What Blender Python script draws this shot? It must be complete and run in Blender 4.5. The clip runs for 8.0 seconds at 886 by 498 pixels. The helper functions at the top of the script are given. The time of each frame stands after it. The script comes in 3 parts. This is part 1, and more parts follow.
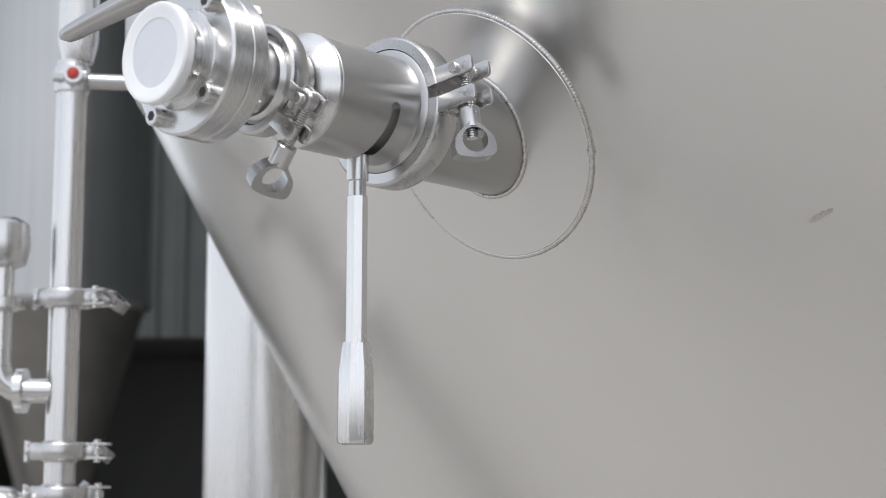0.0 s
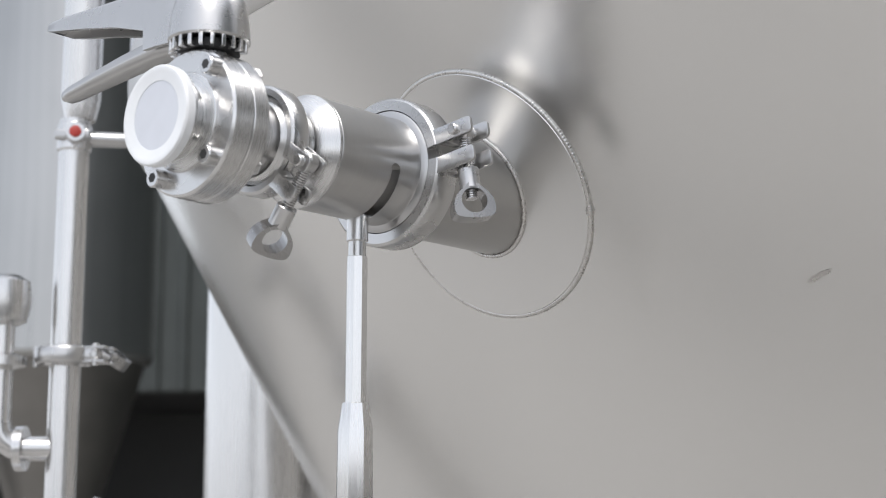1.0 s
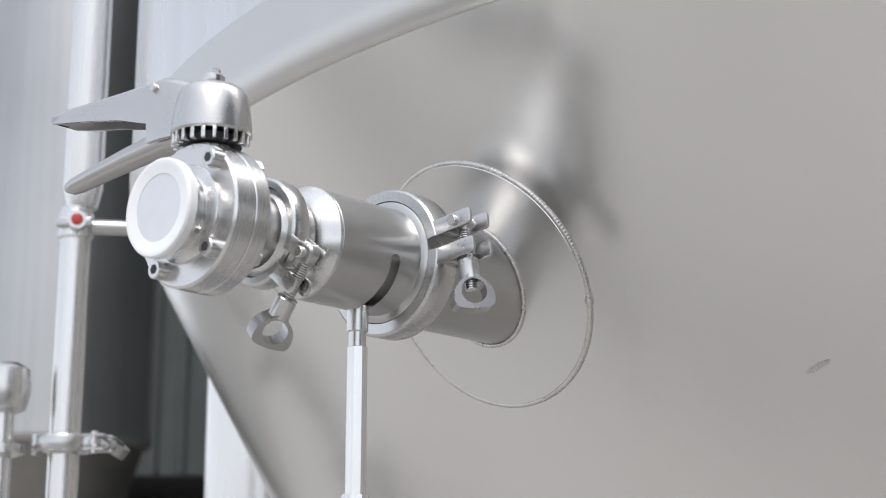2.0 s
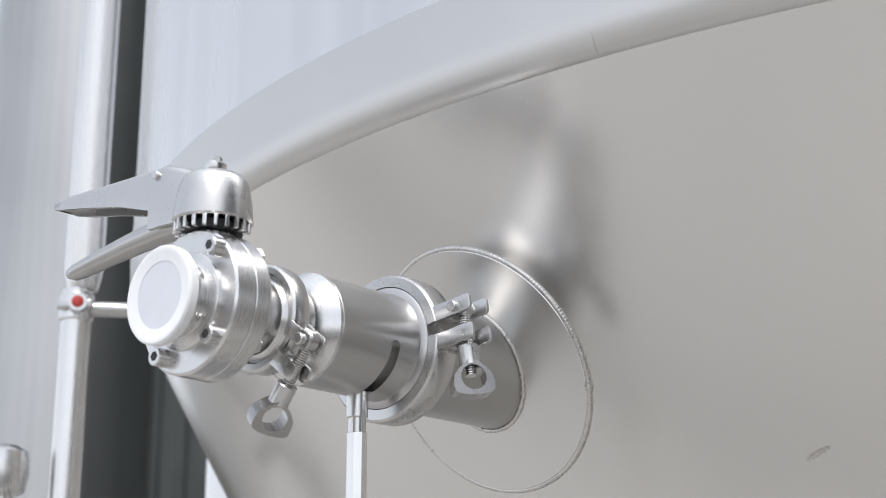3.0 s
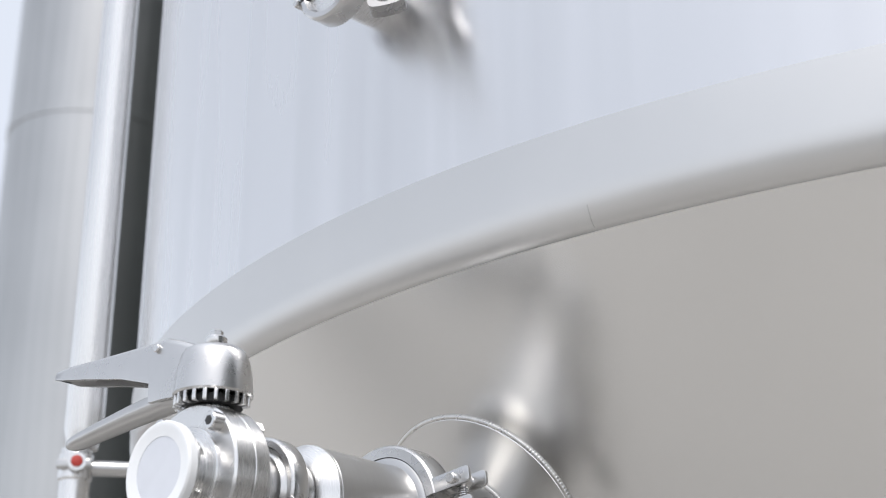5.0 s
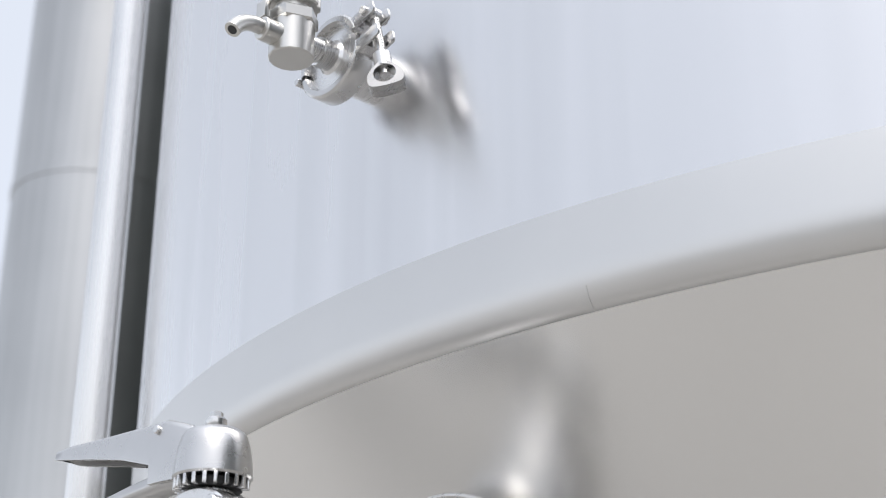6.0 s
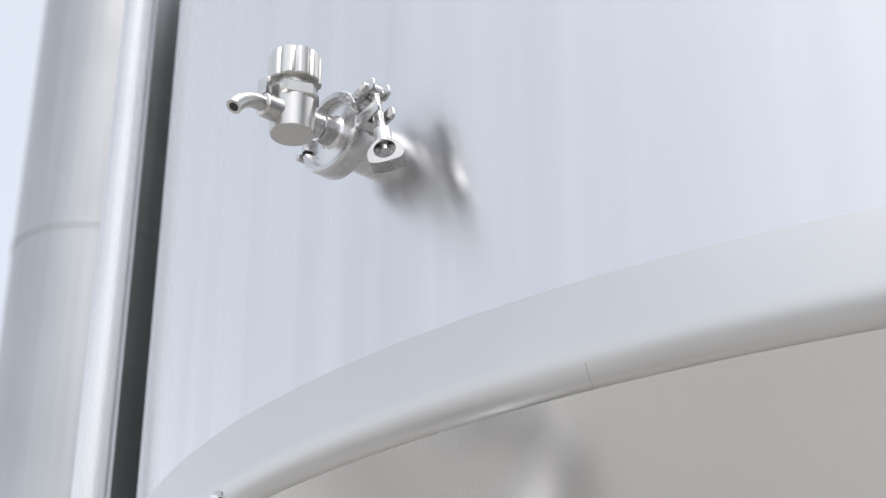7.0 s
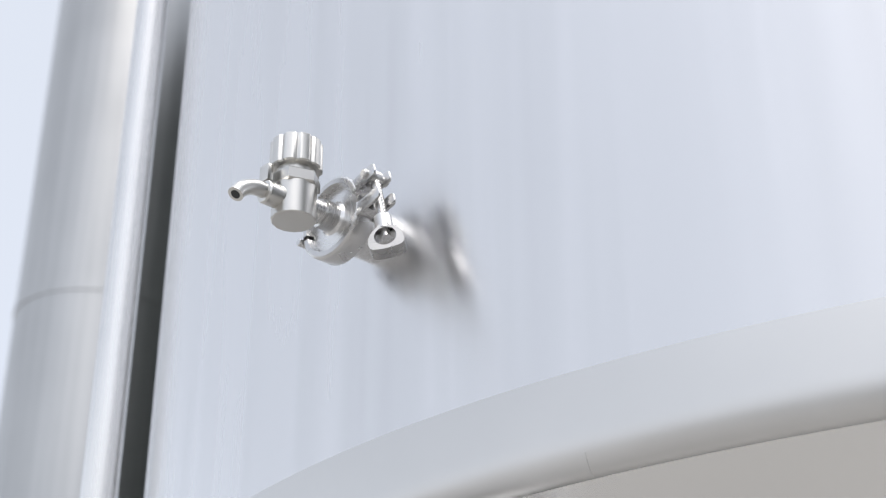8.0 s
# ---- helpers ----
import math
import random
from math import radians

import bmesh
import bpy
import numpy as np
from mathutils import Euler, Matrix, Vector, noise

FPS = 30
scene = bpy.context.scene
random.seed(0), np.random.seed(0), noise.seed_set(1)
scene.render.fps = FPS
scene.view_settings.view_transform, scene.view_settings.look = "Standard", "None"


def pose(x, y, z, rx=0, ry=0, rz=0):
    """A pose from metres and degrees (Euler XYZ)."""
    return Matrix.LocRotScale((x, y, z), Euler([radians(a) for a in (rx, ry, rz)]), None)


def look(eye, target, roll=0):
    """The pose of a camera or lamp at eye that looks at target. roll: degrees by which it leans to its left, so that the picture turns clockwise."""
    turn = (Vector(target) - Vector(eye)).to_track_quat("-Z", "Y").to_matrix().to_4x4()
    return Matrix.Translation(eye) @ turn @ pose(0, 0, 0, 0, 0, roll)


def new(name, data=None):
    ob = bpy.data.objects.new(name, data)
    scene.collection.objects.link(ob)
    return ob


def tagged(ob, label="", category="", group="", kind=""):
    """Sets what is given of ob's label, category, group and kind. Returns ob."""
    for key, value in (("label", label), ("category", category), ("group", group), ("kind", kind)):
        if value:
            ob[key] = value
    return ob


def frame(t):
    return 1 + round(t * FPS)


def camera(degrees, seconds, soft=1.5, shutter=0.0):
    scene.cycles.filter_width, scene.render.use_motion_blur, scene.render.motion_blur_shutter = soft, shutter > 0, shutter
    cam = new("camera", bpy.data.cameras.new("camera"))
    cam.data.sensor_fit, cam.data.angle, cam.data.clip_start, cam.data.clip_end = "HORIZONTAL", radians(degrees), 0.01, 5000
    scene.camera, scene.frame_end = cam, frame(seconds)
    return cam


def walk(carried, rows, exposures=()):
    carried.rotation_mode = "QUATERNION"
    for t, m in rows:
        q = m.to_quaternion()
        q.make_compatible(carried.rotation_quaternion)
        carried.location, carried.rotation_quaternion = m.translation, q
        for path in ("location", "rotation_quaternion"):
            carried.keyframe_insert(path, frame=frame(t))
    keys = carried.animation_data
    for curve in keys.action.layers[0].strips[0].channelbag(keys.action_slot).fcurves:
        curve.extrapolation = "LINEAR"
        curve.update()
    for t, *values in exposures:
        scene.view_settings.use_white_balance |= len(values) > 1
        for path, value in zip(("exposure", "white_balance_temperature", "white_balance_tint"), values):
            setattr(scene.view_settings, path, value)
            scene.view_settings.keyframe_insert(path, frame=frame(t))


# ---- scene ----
# A stainless fermenting tank: a racking port with butterfly valve on its cone, a sampling tap on its shell.
cam = camera(33.56, 8.0, soft=0.7)
cam.data.dof.use_dof = True
cam.data.dof.focus_distance = 0.91
cam.data.dof.aperture_fstop = 10.5

PATH = [
    (0, pose(0.0011, -0.0002, 1.6512, 98.032, 0.180, -0.155)),
    (0.5, pose(0.002, -0.0017, 1.6533, 98.579, 0.187, -0.107)),
    (1, pose(0.0024, -0.0035, 1.6552, 100.080, 0.194, -0.086)),
    (1.5, pose(0.0024, -0.0058, 1.6571, 101.631, 0.202, -0.095)),
    (2, pose(0.0023, -0.0083, 1.6592, 103.285, 0.209, -0.097)),
    (3.5, pose(0.0025, -0.016, 1.6670, 107.720, 0.230, -0.101)),
    (4, pose(0.0028, -0.0191, 1.6705, 109.243, 0.237, -0.083)),
    (4.5, pose(0.0033, -0.0226, 1.6749, 110.460, 0.244, -0.062)),
    (6, pose(0.0059, -0.0357, 1.6920, 113.826, 0.266, 0.100)),
    (6.5, pose(0.0062, -0.0407, 1.6978, 114.753, 0.273, 0.115)),
    (7, pose(0.0067, -0.0462, 1.7039, 115.861, 0.280, 0.140)),
    (7.5, pose(0.0073, -0.0521, 1.7101, 116.849, 0.287, 0.194)),
    (8, pose(0.0082, -0.0582, 1.7165, 118.254, 0.294, 0.248)),
]
EXPOSURES = [(0.0, 0.07), (2.0, 0.14), (4.0, 0.20), (6.0, 0.20), (8.0, 0.17)]
walk(cam, PATH, EXPOSURES)

# ---- daylight ----
SUN_ELEVATION, SUN_AZIMUTH = 60.0, 174.0
world = bpy.data.worlds.new("overcast_sky")
world.use_nodes = True
scene.world = world
wn = world.node_tree
sky = wn.nodes.new("ShaderNodeTexSky")
sky.sky_type = "NISHITA"
sky.sun_disc = False
sky.sun_elevation, sky.sun_rotation = radians(SUN_ELEVATION), radians(SUN_AZIMUTH)
sky.air_density, sky.dust_density, sky.ozone_density = 1.0, 4.0, 1.0
clear = wn.nodes["Background"]
clear.inputs["Strength"].default_value = 0.10
wn.links.new(sky.outputs["Color"], clear.inputs["Color"])
cloud = wn.nodes.new("ShaderNodeBackground")
cloud.inputs["Color"].default_value, cloud.inputs["Strength"].default_value = (0.88, 0.92, 1.0, 1), 1.12
# a thin cloud cover, hazy towards the horizon and brightest overhead
where = wn.nodes.new("ShaderNodeTexCoord")
height = wn.nodes.new("ShaderNodeSeparateXYZ")
dim = wn.nodes.new("ShaderNodeMapRange")
dim.inputs["From Min"].default_value, dim.inputs["From Max"].default_value = 0.0, 0.32
dim.inputs["To Min"].default_value, dim.inputs["To Max"].default_value = 1.85, 1.10
wn.links.new(where.outputs["Generated"], height.inputs["Vector"])
wn.links.new(height.outputs["Z"], dim.inputs["Value"])
zenith = wn.nodes.new("ShaderNodeMapRange")
zenith.interpolation_type = "SMOOTHSTEP"
zenith.inputs["From Min"].default_value, zenith.inputs["From Max"].default_value = 0.6, 1.0
zenith.inputs["To Min"].default_value, zenith.inputs["To Max"].default_value = 0.0, 0.5
wn.links.new(height.outputs["Z"], zenith.inputs["Value"])
total = wn.nodes.new("ShaderNodeMath")
total.operation = "ADD"
wn.links.new(dim.outputs["Result"], total.inputs[0])
wn.links.new(zenith.outputs["Result"], total.inputs[1])
# the cloud glows wide round the veiled sun
_az, _el = radians(SUN_AZIMUTH), radians(SUN_ELEVATION)
SUN_AT = Vector((math.sin(_az) * math.cos(_el), math.cos(_az) * math.cos(_el), math.sin(_el)))
near_sun = wn.nodes.new("ShaderNodeVectorMath")
near_sun.operation = "DOT_PRODUCT"
near_sun.inputs[1].default_value = SUN_AT
wn.links.new(where.outputs["Generated"], near_sun.inputs[0])
glow = wn.nodes.new("ShaderNodeMapRange")
glow.interpolation_type = "SMOOTHSTEP"
glow.inputs["From Min"].default_value, glow.inputs["From Max"].default_value = 0.3, 1.0
glow.inputs["To Min"].default_value, glow.inputs["To Max"].default_value = 0.0, 0.30
wn.links.new(near_sun.outputs["Value"], glow.inputs["Value"])
sum_all = wn.nodes.new("ShaderNodeMath")
sum_all.operation = "ADD"
wn.links.new(total.outputs[0], sum_all.inputs[0])
wn.links.new(glow.outputs["Result"], sum_all.inputs[1])
wn.links.new(sum_all.outputs[0], cloud.inputs["Strength"])
veil = wn.nodes.new("ShaderNodeMixShader")
veil.inputs["Fac"].default_value = 0.65
wn.links.new(clear.outputs["Background"], veil.inputs[1])
wn.links.new(cloud.outputs["Background"], veil.inputs[2])
wn.links.new(veil.outputs["Shader"], wn.nodes["World Output"].inputs["Surface"])

sun_data = bpy.data.lights.new("sun", "SUN")
sun_data.energy, sun_data.angle, sun_data.color = 1.5, radians(24), (1.0, 0.98, 0.95)
sun = new("sun", sun_data)
sun.matrix_world = look(Vector((0, 0, 6)), Vector((0, 0, 6)) - SUN_AT)

# ---- materials ----
def material(name, colour, metallic, rough, grain=(1, 1, 1), scale=60.0, rough_var=0.08, colour_var=0.06, bump=0.0, stain=6.0, coords="Object", aniso=0.0, about="Z"):
    """A surface with fine grain (stretched by grain) and large stains that vary its colour and gloss.
    aniso: how far its brush marks, running round the axis about, draw out the reflections across them."""
    m = bpy.data.materials.new(name)
    m.use_nodes = True
    t = m.node_tree
    b = t.nodes["Principled BSDF"]
    tc = t.nodes.new("ShaderNodeTexCoord")
    mp = t.nodes.new("ShaderNodeMapping")
    mp.inputs["Scale"].default_value = grain
    t.links.new(tc.outputs[coords], mp.inputs["Vector"])
    fine = t.nodes.new("ShaderNodeTexNoise")
    fine.inputs["Scale"].default_value, fine.inputs["Detail"].default_value = scale, 6
    t.links.new(mp.outputs["Vector"], fine.inputs["Vector"])
    large = t.nodes.new("ShaderNodeTexNoise")
    large.inputs["Scale"].default_value, large.inputs["Detail"].default_value = stain, 4
    t.links.new(tc.outputs[coords], large.inputs["Vector"])
    mix = t.nodes.new("ShaderNodeMath")
    mix.operation = "ADD"
    t.links.new(fine.outputs["Fac"], mix.inputs[0])
    t.links.new(large.outputs["Fac"], mix.inputs[1])
    rr = t.nodes.new("ShaderNodeMapRange")
    rr.interpolation_type = "SMOOTHSTEP"
    rr.inputs["From Min"].default_value, rr.inputs["From Max"].default_value = 0.6, 1.4
    rr.inputs["To Min"].default_value, rr.inputs["To Max"].default_value = max(rough - rough_var, 0.03), rough + rough_var
    t.links.new(mix.outputs[0], rr.inputs["Value"])
    t.links.new(rr.outputs["Result"], b.inputs["Roughness"])
    ramp = t.nodes.new("ShaderNodeMix")
    ramp.data_type = "RGBA"
    ramp.inputs["A"].default_value = (*[c * (1 - colour_var) for c in colour], 1)
    ramp.inputs["B"].default_value = (*[min(c * (1 + colour_var), 1) for c in colour], 1)
    cr = t.nodes.new("ShaderNodeMapRange")
    cr.interpolation_type = "SMOOTHSTEP"
    cr.inputs["From Min"].default_value, cr.inputs["From Max"].default_value = 0.65, 1.35
    t.links.new(mix.outputs[0], cr.inputs["Value"])
    t.links.new(cr.outputs["Result"], ramp.inputs["Factor"])
    t.links.new(ramp.outputs["Result"], b.inputs["Base Color"])
    b.inputs["Metallic"].default_value = metallic
    if aniso:
        tg = t.nodes.new("ShaderNodeTangent")
        tg.direction_type, tg.axis = "RADIAL", about
        t.links.new(tg.outputs["Tangent"], b.inputs["Tangent"])
        b.inputs["Anisotropic"].default_value, b.inputs["Anisotropic Rotation"].default_value = aniso, 0.25
    if bump:
        bp = t.nodes.new("ShaderNodeBump")
        bp.inputs["Strength"].default_value, bp.inputs["Distance"].default_value = bump, 0.0005
        t.links.new(fine.outputs["Fac"], bp.inputs["Height"])
        t.links.new(bp.outputs["Normal"], b.inputs["Normal"])
    return m


TURNED = material("turned_stainless", (0.70, 0.695, 0.69), 1, 0.27, (120, 1, 1), 30, 0.03, 0.03, 0.012, 18, aniso=0.6, about="X")
POLISHED = material("polished_stainless", (0.66, 0.655, 0.65), 1, 0.24, (1, 1, 1), 90, 0.03, 0.03, 0.0, 25)
SATIN = material("satin_stainless", (0.62, 0.61, 0.585), 1, 0.30, (1, 1, 1), 60, 0.02, 0.03, 0.0, 25)
LEVER = material("drawn_bar", (0.78, 0.775, 0.77), 1, 0.25, (60, 60, 1), 12, 0.05, 0.06, 0.010, 20)
BACK = material("pale_cladding", (0.62, 0.61, 0.59), 0, 0.6, (1, 1, 0.2), 6, 0.08, 0.10, 0.0, 0.6)
CAST = material("cast_stainless", (0.60, 0.595, 0.59), 1, 0.28, (1, 1, 1), 60, 0.015, 0.02, 0.0, 30)
DARKER_CAST = material("darker_casting", (0.54, 0.535, 0.53), 1, 0.30, (1, 1, 1), 60, 0.02, 0.02, 0.0, 40)
# finger eyes toned darker than their necks, for the dark they would mirror
NUT = material("mirror_dark_nut", (0.41, 0.405, 0.40), 1, 0.27, (1, 1, 1), 60, 0.03, 0.06, 0.0, 40)
BRUSHED = material("brushed_sleeve", (0.54, 0.535, 0.53), 1, 0.30, (90, 1, 1), 22, 0.025, 0.03, 0.006, 14, aniso=0.45, about="X")
STUB = material("stub_pipe", (0.49, 0.484, 0.474), 1, 0.30, (1, 1, 1), 10, 0.03, 0.04, 0.0, 10, aniso=0.5, about="X")
DULL = material("dull_sheet", (0.45, 0.45, 0.445), 1, 0.30, (14, 14, 0.25), 1.6, 0.03, 0.10, 0.0, 1.0)
# vessel cone toned darker than its shell, standing for shade underneath
SHADE_CONE = material("shade_toned_cone", (0.24, 0.23, 0.215), 1, 0.5, (1, 1, 1), 4, 0.05, 0.12, 0.0, 1.0)
TUBE = material("drawn_tube", (0.72, 0.715, 0.71), 1, 0.27, (40, 40, 0.6), 8, 0.05, 0.04, 0.0, 6)
SHELL = material("shell_sheet", (0.72, 0.72, 0.73), 1, 0.26, (14, 14, 0.35), 2.2, 0.02, 0.05, 0.0, 1.6, aniso=0.8)
CONE = material("cone_sheet", (0.73, 0.72, 0.702), 1, 0.25, (1, 1, 1), 6, 0.012, 0.02, 0.0, 2.0, aniso=0.55)
PAD = material("pad_sheet", (0.75, 0.742, 0.728), 1, 0.31, (1, 1, 1), 8, 0.02, 0.02, 0.0, 6)
# toned below the shell's steel to stand for the band's dimmer reflection
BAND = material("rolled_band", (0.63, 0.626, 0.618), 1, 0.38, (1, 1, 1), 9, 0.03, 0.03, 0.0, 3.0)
WELD = material("weld_bead", (0.62, 0.605, 0.585), 1, 0.30, (1, 1, 1), 300, 0.08, 0.10, 0.15, 40)
WHITE = material("white_plastic", (0.87, 0.88, 0.89), 0, 0.42, (1, 1, 1), 120, 0.05, 0.02, 0.03, 20)
WHITE_INSET = material("translucent_plastic", (0.68, 0.70, 0.75), 0, 0.40, (1, 1, 1), 120, 0.05, 0.02, 0.03, 20)
# near-black paint for the shade in sockets, tooth gaps, bore and bay
DARK = material("recess_shade", (0.03, 0.03, 0.03), 0, 0.6, (1, 1, 1), 80, 0.1, 0.2)
RED = material("red_paint", (0.42, 0.045, 0.035), 0, 0.4, (1, 1, 1), 60, 0.08, 0.1)
ETCH = material("etched_steel", (0.55, 0.55, 0.55), 1, 0.5, (1, 1, 1), 300, 0.1, 0.1)
TEAL = material("teal_sheet", (0.088, 0.098, 0.094), 0, 0.55, (1, 1, 0.2), 12, 0.08, 0.15, 0.0, 1.2)
SCUFFED = material("scuffed_steel", (0.60, 0.58, 0.555), 1, 0.26, (1, 1, 1), 400, 0.06, 0.1)
LOW = material("grey_wall_panel", (0.32, 0.32, 0.315), 0, 0.7, (1, 1, 0.2), 6, 0.08, 0.12, 0.0, 0.6)
CONCRETE = material("concrete", (0.40, 0.385, 0.363), 0, 0.85, (1, 1, 1), 9, 0.08, 0.12, 0.5, 0.5)


# ---- mesh helpers ----
def part(name, bm, mat, parent=None, label="", m=None, angle=32.0):
    """Links a bmesh as one mesh object under parent."""
    bmesh.ops.recalc_face_normals(bm, faces=bm.faces)
    me = bpy.data.meshes.new(name)
    bm.to_mesh(me)
    bm.free()
    me.materials.append(mat)
    me.polygons.foreach_set("use_smooth", [True] * len(me.polygons))
    me.set_sharp_from_angle(angle=radians(angle))
    ob = new(name, me)
    if parent is not None:
        ob.parent = parent
    if m is not None:
        ob.matrix_basis = m
    if label:
        tagged(ob, label)
    return ob


def thing(name, m, label, category, group="", kind=""):
    ob = new(name)
    ob.empty_display_size = 0.05
    ob.matrix_basis = m
    return tagged(ob, label, category, group, kind)


AX = {"x": Matrix.Identity(4), "z": Matrix(((0, 0, -1, 0), (0, 1, 0, 0), (1, 0, 0, 0), (0, 0, 0, 1)))}


def lathe(profile, seg=72, axis="x", closed=False, bm=None, m=None, a0=0.0, a1=360.0):
    """Turns a profile of (station, radius) about the axis. Open ends are capped; closed joins the last point to the first."""
    bm = bm or bmesh.new()
    full = abs(a1 - a0) >= 359.9
    m = (m or Matrix.Identity(4)) @ AX[axis]
    n = seg if full else seg + 1
    rings = []
    for s, r in profile:
        ring = []
        for i in range(n):
            a = radians(a0 + (a1 - a0) * i / seg)
            ring.append(bm.verts.new(m @ Vector((s, r * math.cos(a), r * math.sin(a)))))
        rings.append(ring)
    pairs = list(zip(rings, rings[1:]))
    if closed:
        pairs.append((rings[-1], rings[0]))
    for p, q in pairs:
        for i in range(seg):
            j = (i + 1) % n
            bm.faces.new((p[i], p[j], q[j], q[i]))
    if full and not closed:
        bm.faces.new(rings[0])
        bm.faces.new(rings[-1][::-1])
    if not full and closed:
        bm.faces.new([r[0] for r in rings])
        bm.faces.new([r[-1] for r in rings][::-1])
    return bm


def disc(s0, s1, r, b=0.0006):
    return [(s0, r - b), (s0 + b, r), (s1 - b, r), (s1, r - b)]


def block(size, at=(0, 0, 0), bevel=0.0008, m=None, seg=2):
    bm = bmesh.new()
    bmesh.ops.create_cube(bm, size=1, matrix=Matrix.Translation(at) @ Matrix.Diagonal((*size, 1)))
    if bevel:
        bmesh.ops.bevel(bm, geom=bm.edges[:], offset=bevel, segments=seg, affect="EDGES", profile=0.5)
    if m is not None:
        bmesh.ops.transform(bm, matrix=m, verts=bm.verts)
    return bm


def prism(outline, thick, m=None, bevel=0.0008, hole=None):
    """Extrudes an outline (u, v) by thick, centred; hole: (u, v, radius) cut through it."""
    bm = bmesh.new()
    n = len(outline)
    sides = []
    for w in (-thick / 2, thick / 2):
        sides.append([bm.verts.new((u, v, w)) for u, v in outline])
    for i in range(n):
        j = (i + 1) % n
        bm.faces.new((sides[0][i], sides[0][j], sides[1][j], sides[1][i]))
    if hole is None:
        bm.faces.new(sides[0][::-1])
        bm.faces.new(sides[1])
        if bevel:
            bmesh.ops.bevel(bm, geom=bm.edges[:], offset=bevel, segments=2, affect="EDGES", profile=0.5)
    else:
        hu, hv, hr = hole
        k = 40
        circ = [[bm.verts.new((hu + hr * math.cos(2 * math.pi * i / k), hv + hr * math.sin(2 * math.pi * i / k), w)) for i in range(k)]
                for w in (-thick / 2, thick / 2)]
        for i in range(k):
            j = (i + 1) % k
            bm.faces.new((circ[0][j], circ[0][i], circ[1][i], circ[1][j]))
        for s in (0, 1):
            ang = lambda v: math.atan2(v.co.y - hv, v.co.x - hu) % (2 * math.pi)
            inner = sorted(circ[s], key=ang)
            outer = sorted(sides[s], key=ang)
            i = j = 0
            ni, no = len(inner), len(outer)
            while i < ni or j < no:
                ai = ang(inner[i]) if i < ni else 99
                ao = ang(outer[j]) if j < no else 99
                if ai <= ao:
                    bm.faces.new((inner[i % ni], inner[(i + 1) % ni], outer[(j - 1) % no]))
                    i += 1
                else:
                    bm.faces.new((outer[(j - 1) % no], outer[j % no], inner[i % ni]))
                    j += 1
        rim = [e for e in bm.edges if len(e.link_faces) == 2 and e.calc_face_angle(0) > 0.6]
        bmesh.ops.recalc_face_normals(bm, faces=bm.faces)
        if bevel:
            bmesh.ops.bevel(bm, geom=rim, offset=bevel, segments=2, affect="EDGES", profile=0.5)
    if m is not None:
        bmesh.ops.transform(bm, matrix=m, verts=bm.verts)
    return bm


def sweep(points, radius, seg=16, loop=False, bm=None):
    """A round bar along points; radius is a number or a list."""
    bm = bm or bmesh.new()
    pts = [Vector(p) for p in points]
    n = len(pts)
    rings = []
    side = None
    for i, p in enumerate(pts):
        d = (pts[(i + 1) % n] - pts[i - 1]) if loop else (pts[min(i + 1, n - 1)] - pts[max(i - 1, 0)])
        d.normalize()
        if side is None:
            side = d.orthogonal().normalized()
        side = (side - d * side.dot(d)).normalized()
        up = d.cross(side)
        r = radius[i] if isinstance(radius, (list, tuple)) else radius
        rings.append([bm.verts.new(p + r * (math.cos(2 * math.pi * k / seg) * side + math.sin(2 * math.pi * k / seg) * up)) for k in range(seg)])
    for i in range(n if loop else n - 1):
        a, b = rings[i], rings[(i + 1) % n]
        shift = 0
        if loop and i == n - 1:
            shift = min(range(seg), key=lambda k: (a[0].co - b[k].co).length)
        for k in range(seg):
            bm.faces.new((a[k], a[(k + 1) % seg], b[(k + 1 + shift) % seg], b[(k + shift) % seg]))
    if not loop:
        bm.faces.new(rings[0][::-1])
        bm.faces.new(rings[-1])
    return bm


def basis(origin, x, y, z):
    return Matrix(((x[0], y[0], z[0], origin[0]), (x[1], y[1], z[1], origin[1]), (x[2], y[2], z[2], origin[2]), (0, 0, 0, 1)))


# ---- the plan ----
TANK_X, TANK_Y = 0.6889, 1.5672
SHELL_R, CONE_TAN = 1.0065, math.tan(radians(28.17))
PORT_Z, PORT_RHO, PORT_AZ = 1.8564, 0.9148, 0.8057
RIM_Z, BAND_Z, TANK_TOP = 2.007, 2.072, 5.6


def cone_r(z):
    return PORT_RHO + (z - PORT_Z) * CONE_TAN


# the racking line: x along the line into the tank, y to its side, z up
LX = Vector((0.66342, 0.74821, -0.0066)).normalized()
LY = Vector((-LX.y, LX.x, 0)).normalized()
LZ = LX.cross(LY)
LINE = basis((-0.1461, 0.7362, 1.8581), LX, LY, LZ)


# ---- ground ----
bm = bmesh.new()
bmesh.ops.create_grid(bm, x_segments=8, y_segments=8, size=400)
ground = part("ground", bm, CONCRETE)
tagged(ground, "pale grey concrete yard under the tanks", "ground", kind="structure")


# a darker strip added across the yard, widening away from the tank, seen only mirrored in the cone
DARKER_CONCRETE = material("darker_concrete", (0.17, 0.164, 0.155), 0, 0.8, (1, 1, 1), 9, 0.08, 0.12, 0.4, 0.5)
strip = part("yard_strip", prism([(-0.30, -0.62), (-0.25, -0.50), (-9.8, 4.42), (-9.8, 3.0)], 0.008, Matrix.Translation((0, 0, 0.004)), 0.001), DARKER_CONCRETE)
tagged(strip, "darker concrete strip added across the yard", "pavement", kind="structure")


